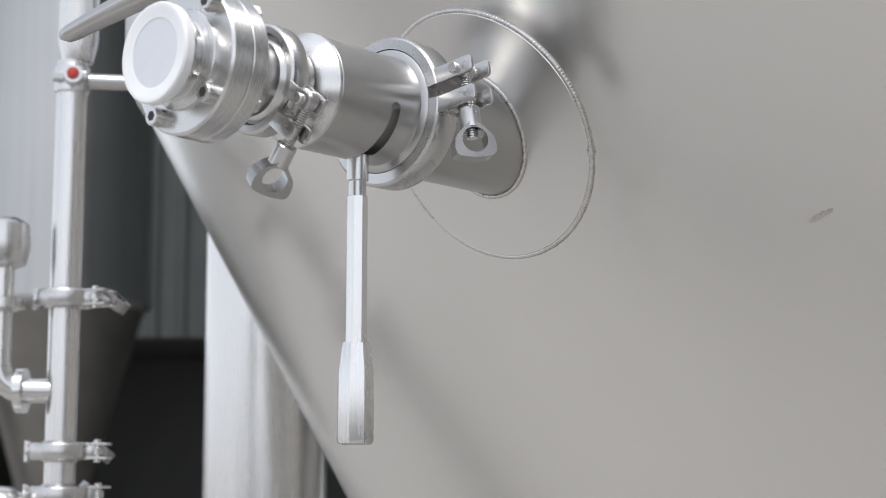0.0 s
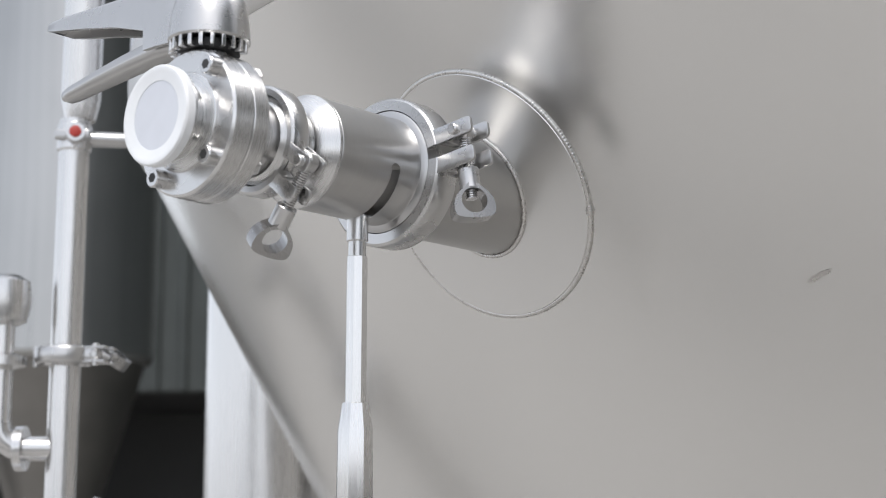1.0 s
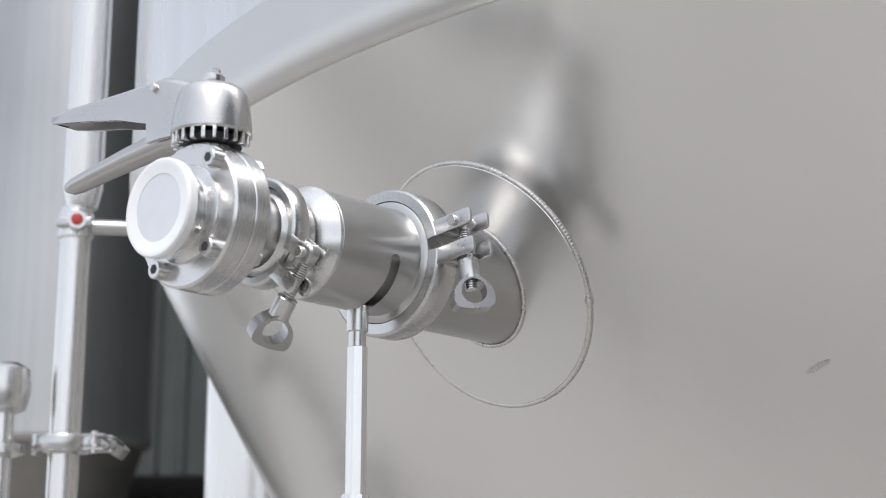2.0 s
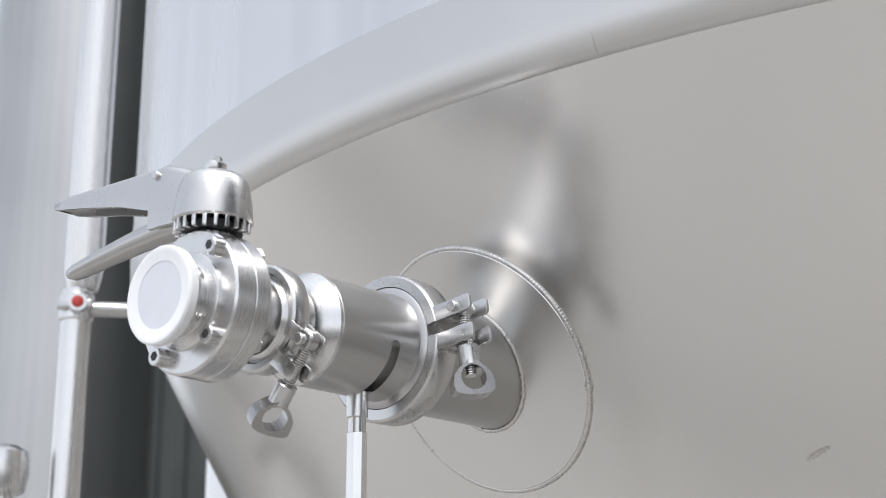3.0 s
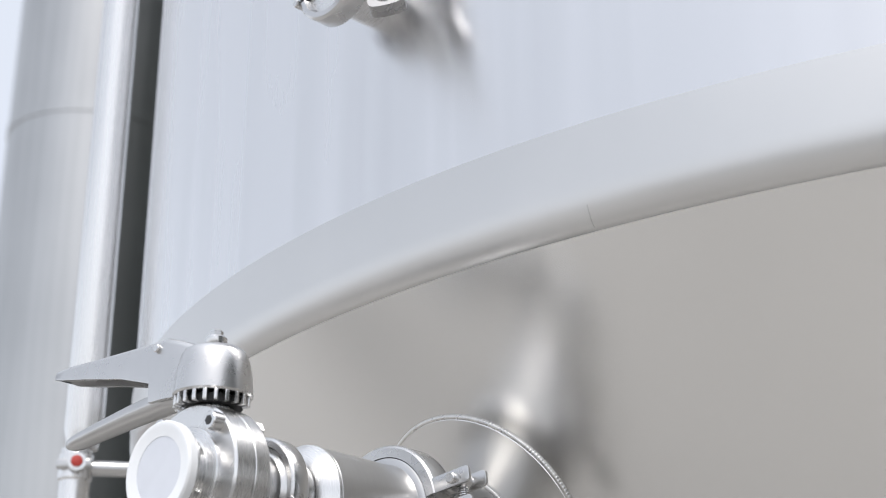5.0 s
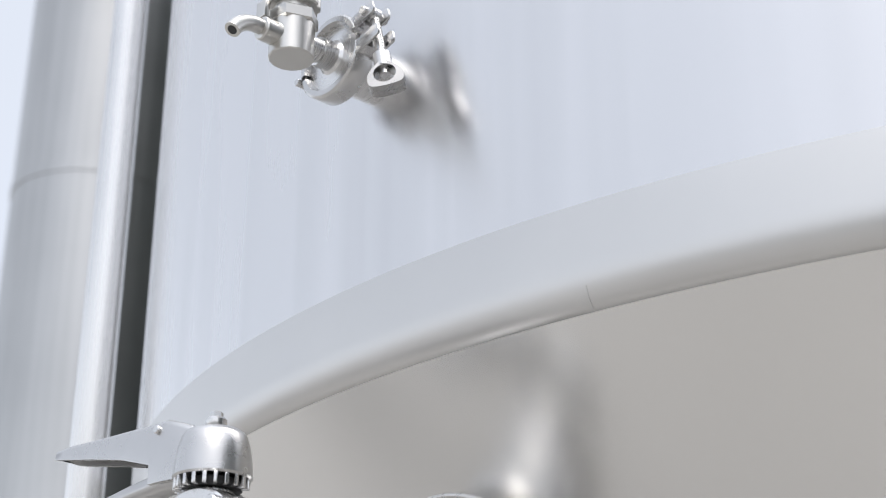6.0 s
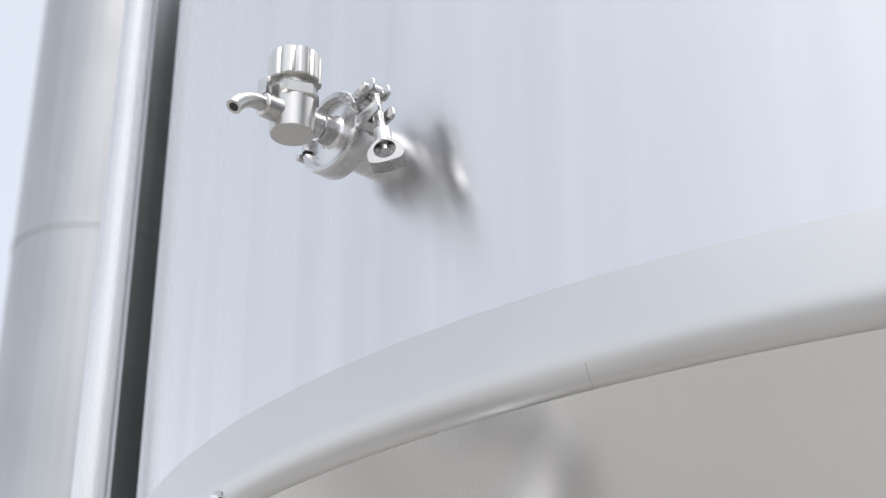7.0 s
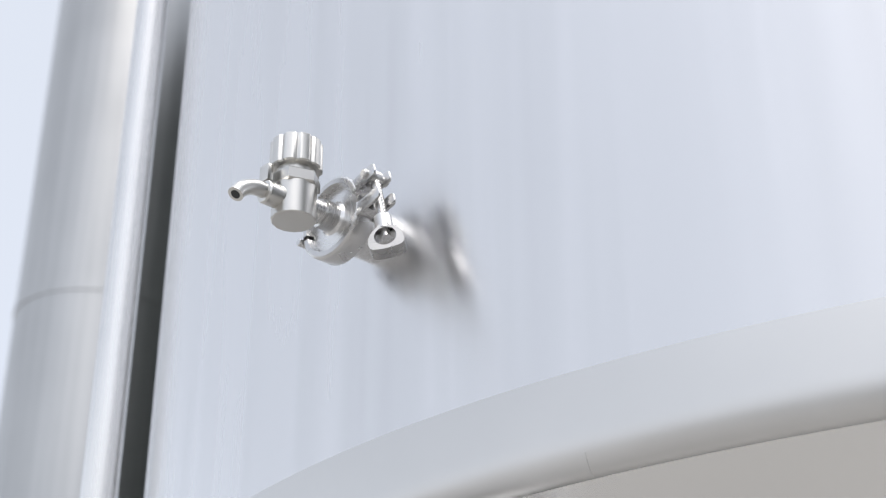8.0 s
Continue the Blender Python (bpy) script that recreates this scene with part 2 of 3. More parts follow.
# ---- tanks ----
def tank(x, y, label, foot_turn):
    t = thing("fermentation_tank", pose(x, y, 0), label, "tank")
    low = 0.42
    prof = [(low, cone_r(low))] + [(z, cone_r(z)) for z in (0.8, 1.2, 1.6, 1.9, 2.0, RIM_Z - 0.0003)]
    prof[-1] = (RIM_Z, cone_r(RIM_Z))
    prof.append((RIM_Z + 0.003, cone_r(RIM_Z) - 0.002))
    inner = [(z, r - 0.02) for z, r in prof[::-1]]
    part("cone", lathe(prof + inner, 300, "z", True), CONE, t)
    rim = cone_r(RIM_Z) + 0.004
    wall = [(TANK_TOP, SHELL_R), (BAND_Z, SHELL_R), (BAND_Z, SHELL_R - 0.003), (2.03, SHELL_R - 0.006), (2.03, rim - 0.008), (BAND_Z, SHELL_R - 0.012), (TANK_TOP, SHELL_R - 0.012)]
    part("shell", lathe(wall, 300, "z", True), SHELL, t, "streaky brushed cladding")
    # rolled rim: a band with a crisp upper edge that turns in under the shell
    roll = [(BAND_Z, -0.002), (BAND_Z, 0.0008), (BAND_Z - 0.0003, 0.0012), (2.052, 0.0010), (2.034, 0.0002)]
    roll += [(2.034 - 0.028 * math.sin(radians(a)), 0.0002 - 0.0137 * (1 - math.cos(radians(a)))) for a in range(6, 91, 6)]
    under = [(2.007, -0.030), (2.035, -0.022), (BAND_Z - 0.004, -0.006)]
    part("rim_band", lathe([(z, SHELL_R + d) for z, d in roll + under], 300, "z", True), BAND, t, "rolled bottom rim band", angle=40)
    dome = [(TANK_TOP, SHELL_R)] + [(TANK_TOP + 0.32 * math.sin(a), SHELL_R * math.cos(a)) for a in (0.3, 0.6, 0.9, 1.2, 1.45)]
    part("top_dome", lathe(dome, 120, "z"), SHELL, t)
    part("outlet_pipe", lathe([(0.22, 0.036), (0.22, 0.05), (0.235, 0.05), (0.24, 0.038), (0.41, 0.038), (low + 0.01, cone_r(low) + 0.004)], 48, "z"), BRUSHED, t)
    for k in range(4):
        a = radians(foot_turn + 90 * k)
        lx, ly = 0.953 * math.cos(a), 0.953 * math.sin(a)
        leg = part("leg", lathe([(0.03, 0.0765), (0.035, 0.077), (1.95, 0.077), (2.0, 0.077)], 48, "z", m=Matrix.Translation((lx, ly, 0))), TUBE, t)
        part("foot_plate", lathe(disc(0.0, 0.03, 0.11, 0.003), 40, "z", m=Matrix.Translation((lx, ly, 0))), BRUSHED, leg)
    return t


main_tank = tank(TANK_X, TANK_Y, "large brushed stainless tank with insulated cone bottom", 161.9)
TM = main_tank.matrix_basis.inverted()

# a short welded joint across the underside of the rim band
a_j = radians(-126.6)
joint_line = [(2.034 - 0.028 * math.sin(radians(a)), 0.0001 - 0.0137 * (1 - math.cos(radians(a)))) for a in (30, 42, 54, 66, 76)]
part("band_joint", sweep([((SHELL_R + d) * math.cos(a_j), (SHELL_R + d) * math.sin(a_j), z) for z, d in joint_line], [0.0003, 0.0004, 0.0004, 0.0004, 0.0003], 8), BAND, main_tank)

# reinforcing pad round the port, with its weld bead
hdir = Vector((-math.sin(PORT_AZ), -math.cos(PORT_AZ), 0))
SL = math.atan(CONE_TAN)


def on_cone(u, v, lift):
    """A point u along the wall sideways and v up along the slope from the port's middle."""
    z = PORT_Z + v * math.cos(SL)
    r = cone_r(z)
    a = math.atan2(hdir.y, hdir.x) + u / r
    out = Vector((math.cos(a) * math.cos(SL), math.sin(a) * math.cos(SL), -math.sin(SL)))
    return Vector((r * math.cos(a), r * math.sin(a), z)) + out * lift


PAD_R = 0.0836
bm = bmesh.new()
rings = []
for rr, lift in ((0.02, 0.0022), (0.05, 0.0022), (0.075, 0.0022), (PAD_R - 0.001, 0.0022), (PAD_R, 0.0012), (PAD_R, -0.001)):
    rings.append([bm.verts.new(on_cone(rr * math.cos(2 * math.pi * i / 120), rr * math.sin(2 * math.pi * i / 120), lift)) for i in range(120)])
for p, q in zip(rings, rings[1:]):
    for i in range(120):
        bm.faces.new((p[i], p[(i + 1) % 120], q[(i + 1) % 120], q[i]))
bm.faces.new(rings[0])
pad = part("reinforcing_pad", bm, PAD, main_tank, "round welded pad plate")


def bead(curve, radius, ripple, name, parent, n=1050, stop=None):
    """A weld bead: a flattened string of overlapping drops along a closed curve; stop: where it swells to a lump."""
    rng = random.Random(7)
    pts, rad = [], []
    for i in range(n):
        w = i / n
        drop = abs(math.sin(math.pi * ripple * w))
        lump = 0.0 if stop is None else 0.5 * math.exp(-((w - stop) / 0.006) ** 2)
        pts.append(curve(w))
        rad.append(radius * (0.84 + lump + 0.14 * drop + rng.uniform(-0.04, 0.04)))
    return part(name, sweep(pts, rad, 8, True), WELD, parent, "rippled bright weld bead", angle=60)


bead(lambda w: on_cone((PAD_R + 0.0005) * math.cos(2 * math.pi * w), (PAD_R + 0.0005) * math.sin(2 * math.pi * w), 0.0004), 0.0019, 230, "weld_bead", main_tank, stop=0.958)

# short stub of the racking port, cut to the slope of the cone
STUB_R = 0.0358


def stub_end(phi, r):
    """Where the stub's generator at phi meets the pad, in the line's frame."""
    y, z = r * math.cos(phi), r * math.sin(phi)
    s = 0.2
    while s < 0.34:
        w = LINE @ Vector((s, y, z)) - main_tank.matrix_basis.translation
        if math.hypot(w.x, w.y) < cone_r(w.z) + 0.0022 / math.cos(SL):
            break
        s += 0.0005
    return Vector((s, y, z))


bm = bmesh.new()
K = 96
front = [bm.verts.new((0.188, STUB_R * math.cos(2 * math.pi * i / K), STUB_R * math.sin(2 * math.pi * i / K))) for i in range(K)]
back = [bm.verts.new(stub_end(2 * math.pi * i / K, STUB_R) + Vector((0.002, 0, 0))) for i in range(K)]
for i in range(K):
    bm.faces.new((front[i], front[(i + 1) % K], back[(i + 1) % K], back[i]))
bm.faces.new(front)
stub_m = TM @ LINE
part("port_stub", bm, STUB, main_tank, "short brushed pipe stub", stub_m)
ends = [stub_end(2 * math.pi * i / 190, STUB_R + 0.001) for i in range(190)]


def stub_curve(w):
    f = w * 190
    i = int(f)
    return ends[i % 190].lerp(ends[(i + 1) % 190], f - i) - Vector((0.0008, 0, 0))


ob = bead(stub_curve, 0.0016, 130, "weld_bead", main_tank, 500)
ob.matrix_basis = stub_m
part("port_ferrule", lathe([(0.1800, 0.026), (0.1800, 0.0385), (0.1815, 0.0388), (0.1835, 0.0385), (0.1885, STUB_R), (0.190, STUB_R - 0.003), (0.190, 0.026)], 80, "x", True), TURNED, main_tank, "", stub_m)


# ---- clamps ----
def clamp(m, r_in, r_out, half, theta, nut_turn, gap_lo, gap_hi, reach, label, inset=0.0115, nut_at=0.012, scale=1.0, hinge=180, rod_in=0.0185):
    """A hinged two-piece pipe clamp about the local x axis; its bolt stands at theta degrees, its nut on the +theta side."""
    c = thing("pipe_clamp", m, label, "clamp", "hinged pipe clamps")
    a = radians(theta)
    q = Matrix(((1, 0, 0, 0), (0, math.cos(a), -math.sin(a), 0), (0, math.sin(a), math.cos(a), 0), (0, 0, 0, 1)))
    b = 0.0009
    sec = [(-half, r_in), (-half, r_out - b * 2), (-half + b, r_out - b * 0.6), (-half + 2 * b, r_out), (half - 2 * b, r_out), (half - b, r_out - b * 0.6),
           (half, r_out - b * 2), (half, r_in), (half * 0.5, r_in - 0.001), (-half * 0.5, r_in - 0.001)]
    open_lo, open_hi = math.degrees(gap_lo / r_out), math.degrees(gap_hi / r_out)
    part("half_ring", lathe(sec, 48, "x", True, m=q, a0=open_hi, a1=hinge - 4), CAST, c)
    part("half_ring", lathe(sec, 48, "x", True, m=q, a0=hinge + 4, a1=360 - open_lo), CAST, c)
    hp = Vector((0, r_out + 0.002 * scale, 0))
    hq = q @ Matrix.Rotation(radians(hinge), 4, "X")
    part("hinge_pin", lathe(disc(-half - 0.002, half + 0.002, 0.0028 * scale), 24, "x", m=hq @ Matrix.Translation(hp)), POLISHED, c)
    part("hinge_link", block((half * 0.9, 0.005 * scale, 0.012 * scale), hp - Vector((0, 0.001, 0)), 0.0016 * scale, hq), CAST, c)
    # ears
    for side, tau in ((-1, -gap_lo - 0.0045 * scale), (1, gap_hi + 0.0045 * scale)):
        for sx in (-1, 1):
            h, t = 0.0050 * scale, 0.0022 * scale
            tip = r_out + reach
            o = [(r_out - 0.006, -h), (tip - 0.0026, -h), (tip - 0.0011, -h + 0.0005), (tip - 0.0003, -h + 0.0014), (tip, -h + 0.0027), (tip, h - 0.0030), (tip - 0.0004, h - 0.0014), (tip - 0.0013, h - 0.0004), (tip - 0.003, h), (r_out - 0.006, h)]
            em = q @ Matrix(((0, 0, 1, sx * half * 0.82), (1, 0, 0, 0), (0, 1, 0, tau), (0, 0, 0, 1)))
            part("ear", prism(o, t, em, 0.0006), CAST, c)
        o = [(r_out - 0.006, -0.004 * scale), (r_out + 0.006, -0.004 * scale), (r_out + 0.004, 0.004 * scale), (r_out - 0.006, 0.004 * scale)]
        em = q @ Matrix(((0, 0, 1, 0), (1, 0, 0, 0), (0, 1, 0, tau), (0, 0, 0, 1)))
        part("ear_web", prism(o, half * 1.5, em, 0.0006), CAST, c)
    rho = r_out + reach - inset * scale
    bolt_m = q @ Matrix.Translation((0, rho, 0))
    rod = []
    z = -gap_lo - 0.0045 * scale
    end = nut_at + rod_in * scale
    while z < end:
        rod += [(z, 0.0026 * scale), (z + 0.0004, 0.0036 * scale), (z + 0.0009, 0.0036 * scale)]
        z += 0.0014
    bolt = part("bolt", lathe(rod, 20, "z", m=bolt_m), POLISHED, c, "threaded rod", angle=60)
    part("pivot", lathe(disc(-half - 0.0025, half + 0.0025, 0.0034 * scale), 24, "x", m=bolt_m @ Matrix.Translation((0, 0, -gap_lo - 0.0045 * scale))), POLISHED, bolt)
    part("bolt_eye", lathe(disc(-0.0036 * scale, 0.0036 * scale, 0.0056 * scale, 0.001), 24, "x", m=bolt_m @ Matrix.Translation((0, 0, -gap_lo - 0.0045 * scale))), CAST, bolt)
    # nut: round neck that widens to a block with a finger hole
    s = scale
    n0 = nut_at
    nm = bolt_m @ Matrix.Translation((0, 0, n0)) @ Matrix.Rotation(radians(nut_turn), 4, "Z")
    nut = part("nut", lathe([(0, 0.0056 * s), (0.0006, 0.0062 * s), (0.010 * s, 0.0062 * s), (0.0125 * s, 0.0064 * s), (0.0132 * s, 0.005 * s)], 32, "z", m=nm), CAST, c)
    # the neck flares in a fillet to the eye; its foot is nearly flat
    edge = [(0.0024, 0.0100), (0.0044, 0.0118), (0.0062, 0.0134), (0.0082, 0.0152), (0.0101, 0.0174), (0.0116, 0.0200), (0.0122, 0.0230), (0.0123, 0.0262), (0.0116, 0.0288), (0.0098, 0.0302), (0.0060, 0.0310), (0.0020, 0.0313)]
    o = [(u * s, v * s) for u, v in edge] + [(-u * s, v * s) for u, v in edge[::-1]]
    em = nm @ Matrix(((0, 0, 1, 0), (1, 0, 0, 0), (0, 1, 0, 0), (0, 0, 0, 1)))
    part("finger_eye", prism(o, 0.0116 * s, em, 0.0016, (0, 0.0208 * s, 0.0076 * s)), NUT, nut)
    return c


def at(x):
    return LINE @ Matrix.Translation((x, 0, 0))


# ---- butterfly valve ----
valve = thing("butterfly_valve", LINE, "stainless butterfly valve with squeeze-grip pull handle", "valve")
part("outer_ferrule", lathe([(0.0062, 0.018), (0.0062, 0.0250), (0.0072, 0.0254), (0.0088, 0.0254), (0.0100, 0.0236), (0.0112, 0.0206), (0.0135, 0.0200), (0.0165, 0.0206), (0.0178, 0.0222),
                              (0.0186, 0.0262), (0.0192, 0.0270), (0.0224, 0.0272)], 80), TURNED, valve)
front = part("front_flange", lathe([(0.0205, 0.026), (0.0205, 0.0388), (0.0217, 0.0402), (0.0335, 0.0404), (0.0340, 0.0400), (0.0340, 0.03)], 96, "x"), TURNED, valve)
part("rear_flange", lathe([(0.0342, 0.030), (0.0342, 0.0400), (0.0347, 0.0404), (0.0438, 0.0404), (0.0448, 0.0396), (0.0452, 0.0300), (0.0470, 0.0235), (0.0500, 0.0215), (0.0690, 0.0215),
                            (0.0715, 0.0238), (0.0725, 0.0250), (0.0755, 0.0252), (0.0755, 0.018)], 96, "x"), TURNED, valve)
for by, bz in ((0.0175, -0.0285), (-0.0245, -0.0225), (-0.0240, 0.0258), (0.0185, 0.0285)):
    bolt = part("bolt", lathe([(0.0135, 0.0028), (0.0135, 0.0046), (0.0142, 0.0052), (0.0212, 0.0052), (0.0212, 0.002)], 28, "x", m=Matrix.Translation((0, by, bz))), POLISHED, valve, "hex socket head bolt")
    part("socket", lathe([(0.01335, 0.0028), (0.0136, 0.0028)], 6, "x", m=Matrix.Translation((0, by, bz))), DARK, bolt)
    part("nut", lathe([(0.0446, 0.0050), (0.0485, 0.0054), (0.0492, 0.0046)], 6, "x", m=Matrix.Translation((0, by, bz))), POLISHED, valve)
SX = 0.0352
stem_m = Matrix.Translation((SX, 0, 0))
part("stem_boss", lathe([(0.026, 0.0125), (0.0395, 0.0125), (0.0405, 0.0115)], 40, "z", m=stem_m), TURNED, valve)
part("stop_block", block((0.014, 0.017, 0.013), (SX - 0.006, 0.006, 0.0355), 0.001), CAST, valve)
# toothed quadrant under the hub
# plate painted near-black as the shade between the teeth
quad = part("notch_plate", lathe([(0.0405, 0.0160), (0.0410, 0.0168), (0.0455, 0.0168), (0.0460, 0.0160)], 64, "z", m=stem_m), DARK, valve, "notched locking plate painted dark as shade")
for k in range(15):
    a = radians(70 + 16.5 * k)
    tm = stem_m @ Matrix.Rotation(a, 4, "Z") @ Matrix.Translation((0.0194, 0, 0.0434))
    part("tooth", block((0.0046, 0.0024, 0.0064), (0, 0, 0), 0.0004, tm), POLISHED, quad)
handle = part("hub", lathe([(0.0468, 0.0170), (0.0466, 0.0214), (0.0478, 0.0224), (0.0580, 0.0215), (0.0650, 0.0203), (0.0705, 0.0188), (0.0732, 0.0172), (0.0748, 0.0148), (0.0762, 0.0100), (0.0778, 0.004)], 72, "z", m=stem_m), CAST, valve)
part("hub_skirt", lathe([(0.0400, 0.0190), (0.0400, 0.0215), (0.0475, 0.0215), (0.0475, 0.0190)], 14, "z", True, m=stem_m, a0=-82, a1=-48), CAST, handle)
part("cap_screw", lathe([(0.0772, 0.0056), (0.0785, 0.0062), (0.0815, 0.0062), (0.0828, 0.0050)], 32, "z", m=stem_m), POLISHED, handle)
part("screw_tip", lathe([(0.0826, 0.0038), (0.0858, 0.0038), (0.0864, 0.0032)], 6, "z", m=stem_m), POLISHED, handle)
# upper grip: a tapering channel, open below
bm = bmesh.new()
secs = []
for y, top, bot, half, wall in ((0.004, 0.0766, 0.0475, 0.0130, 0.003), (0.0140, 0.0805, 0.0475, 0.0152, 0.003), (0.0280, 0.0852, 0.0485, 0.0146, 0.003), (0.0410, 0.0856, 0.0490, 0.0136, 0.003), (0.0414, 0.0857, 0.0605, 0.0136, 0.003), (0.0700, 0.0872, 0.0692, 0.0122, 0.003),
                                (0.1000, 0.0885, 0.0755, 0.0115, 0.0028), (0.1280, 0.0900, 0.0805, 0.0108, 0.0028), (0.1420, 0.0902, 0.0835, 0.0095, 0.0028), (0.1455, 0.0885, 0.0855, 0.0070, 0.0028)):
    c = 0.0035
    o = [(-half, bot), (-half, top - c), (-half + c * 0.4, top - c * 0.35), (-half + c, top), (half - c, top), (half - c * 0.4, top - c * 0.35), (half, top - c), (half, bot),
         (half - wall, bot), (half - wall, top - wall), (-half + wall, top - wall), (-half + wall, bot)]
    secs.append([bm.verts.new((SX + x, y, z)) for x, z in o])
for p, q in zip(secs, secs[1:]):
    for i in range(12):
        bm.faces.new((p[i], p[(i + 1) % 12], q[(i + 1) % 12], q[i]))
bm.faces.new(secs[0])
bm.faces.new(secs[-1][::-1])
grip = part("grip", bm, CAST, handle, "satin pull grip")
part("pivot_pin", lathe(disc(SX - 0.0158, SX + 0.0158, 0.0026), 24, "x", m=Matrix.Translation((0, 0.0345, 0.0800))), POLISHED, handle)
# lower squeeze lever, with a rib along its underside
bm = bmesh.new()
secs = []
for y, z, half, h in ((0.012, 0.0525, 0.0082, 0.0058), (0.040, 0.0518, 0.0082, 0.0056), (0.070, 0.0492, 0.0078, 0.0050), (0.100, 0.0457, 0.0072, 0.0043), (0.124, 0.0427, 0.0064, 0.0038), (0.1315, 0.0416, 0.0052, 0.0028)):
    o = [(-half, -h * 0.1), (-half * 0.85, h), (half * 0.85, h), (half, -h * 0.1), (half * 0.7, -h), (-half * 0.7, -h)]
    secs.append([bm.verts.new((SX + x, y, z + w)) for x, w in o])
for p, q in zip(secs, secs[1:]):
    for i in range(6):
        bm.faces.new((p[i], p[(i + 1) % 6], q[(i + 1) % 6], q[i]))
bm.faces.new(secs[0])
bm.faces.new(secs[-1][::-1])
bmesh.ops.bevel(bm, geom=bm.edges[:], offset=0.0008, segments=1, affect="EDGES")
part("squeeze_lever", bm, DARKER_CAST, valve)

# white dust cap over the outlet
cap = thing("dust_cap", LINE, "white soft plastic dust cap on the valve outlet", "cap")
part("rim", lathe([(0.0013, 0.0185), (0.0006, 0.0235), (0.0002, 0.0250), (0.0004, 0.0262), (0.0016, 0.0270), (0.0058, 0.0270), (0.0064, 0.0266), (0.0064, 0.0185)], 80, "x", True), WHITE, cap)
part("centre", lathe([(0.0016, 0.0186), (0.0050, 0.0186)], 80, "x"), WHITE_INSET, cap, "slightly recessed bluish centre")

clamp(at(0.0760), 0.0262, 0.0312, 0.0065, 217, -72, 0.004, 0.006, 0.016, "small stainless hinged clamp hanging its finger nut", inset=0.0075, nut_at=0.019, scale=0.95, rod_in=0.010)

# ---- rotating joint with its lever ----
joint = thing("rotating_joint", LINE, "brushed stainless rotating racking joint with lever", "pipe joint")
part("neck", lathe([(0.0765, 0.018), (0.0765, 0.0250), (0.0790, 0.0253), (0.0805, 0.0250), (0.0840, 0.0225), (0.0862, 0.0215), (0.0920, 0.0215), (0.0945, 0.0222), (0.0960, 0.0225)], 80), POLISHED, joint)
part("face_ring", lathe([(0.0935, 0.020), (0.0945, 0.0235), (0.0985, 0.0285), (0.1022, 0.0318), (0.1036, 0.0330), (0.1052, 0.0332), (0.1062, 0.0326)], 96), TURNED, joint, "bevelled bright front ring")
def in_slot(s, deg):
    """Whether (s, deg) lies inside the stop slot, which runs from the lever up one side, with round ends."""
    over = max(194 - deg, deg - 278, 0) * radians(1) * 0.0328
    return math.hypot(s - 0.1493, over) <= 0.0039


bm = bmesh.new()
stations = [(0.1058, 0.030), (0.1058, 0.0322), (0.1064, 0.0328), (0.1220, 0.0328), (0.1380, 0.0328)] + [(0.1436 + 0.00025 * k, 0.0328) for k in range(50)] + \
    [(0.1686, 0.0328), (0.1696, 0.0333), (0.1704, 0.0362), (0.1712, 0.0374), (0.1722, 0.0378), (0.1798, 0.0378), (0.1798, 0.028)]
TURN = 540
rings = []
for s, r in stations:
    ring = []
    for k in range(TURN):
        deg = 360 * k / TURN
        rr = r - (0.0065 if r == 0.0328 and in_slot(s, deg) else 0.0)
        ring.append(bm.verts.new((s, rr * math.cos(radians(deg)), rr * math.sin(radians(deg)))))
    rings.append(ring)
for p, q in zip(rings, rings[1:]):
    for k in range(TURN):
        bm.faces.new((p[k], p[(k + 1) % TURN], q[(k + 1) % TURN], q[k]))
bm.faces.new(rings[0])
bm.faces.new(rings[-1][::-1])
part("body", bm, BRUSHED, joint, "brushed sleeve with a curved stop slot")
lever_m = Matrix.Translation((0.1508, 0, 0)) @ Matrix.Rotation(radians(180), 4, "Y")
rod = part("lever_rod", lathe([(0.0545, 0.0050), (0.0552, 0.0064), (0.1425, 0.0065)], 8, "z", m=lever_m @ Matrix.Rotation(radians(18), 4, "Z")), LEVER, joint, angle=20)
part("lever_shank", lathe([(0.0300, 0.0056), (0.0305, 0.0064), (0.0455, 0.0064), (0.0462, 0.0052), (0.0560, 0.0052)], 40, "z", m=lever_m), TURNED, rod, "notched round shank of the lever")
part("lever_grip", lathe([(0.1408, 0.0080), (0.1412, 0.0084), (0.1570, 0.0108), (0.1960, 0.0111), (0.1985, 0.0105), (0.1992, 0.0080)], 8, "z", m=lever_m @ Matrix.Rotation(radians(18), 4, "Z")), LEVER, rod, "octagonal turned grip", angle=20)
# worn etched lettering, unreadable
rng = random.Random(3)
for row in range(2):
    for k in range(7):
        bm = bmesh.new()
        a0 = radians(128 - 6 * row)
        x0 = 0.112 + 0.0028 * k + rng.uniform(-0.0003, 0.0003)
        vs = [[bm.verts.new((x0 + dx, r * math.cos(a0 + da), r * math.sin(a0 + da))) for dx, da in ((0, 0), (0.0019, 0), (0.0019, 0.06), (0, 0.06))] for r in (0.0327, 0.03286)]
        bm.faces.new(vs[1])
        for i in range(4):
            bm.faces.new((vs[0][i], vs[0][(i + 1) % 4], vs[1][(i + 1) % 4], vs[1][i]))
        part("etched_mark", bm, ETCH, joint)

clamp(at(0.1805), 0.0380, 0.0458, 0.0095, 172, -55, 0.004, 0.0045, 0.026, "large stainless hinged clamp at the tank port", inset=0.0125, nut_at=0.0145, hinge=210)

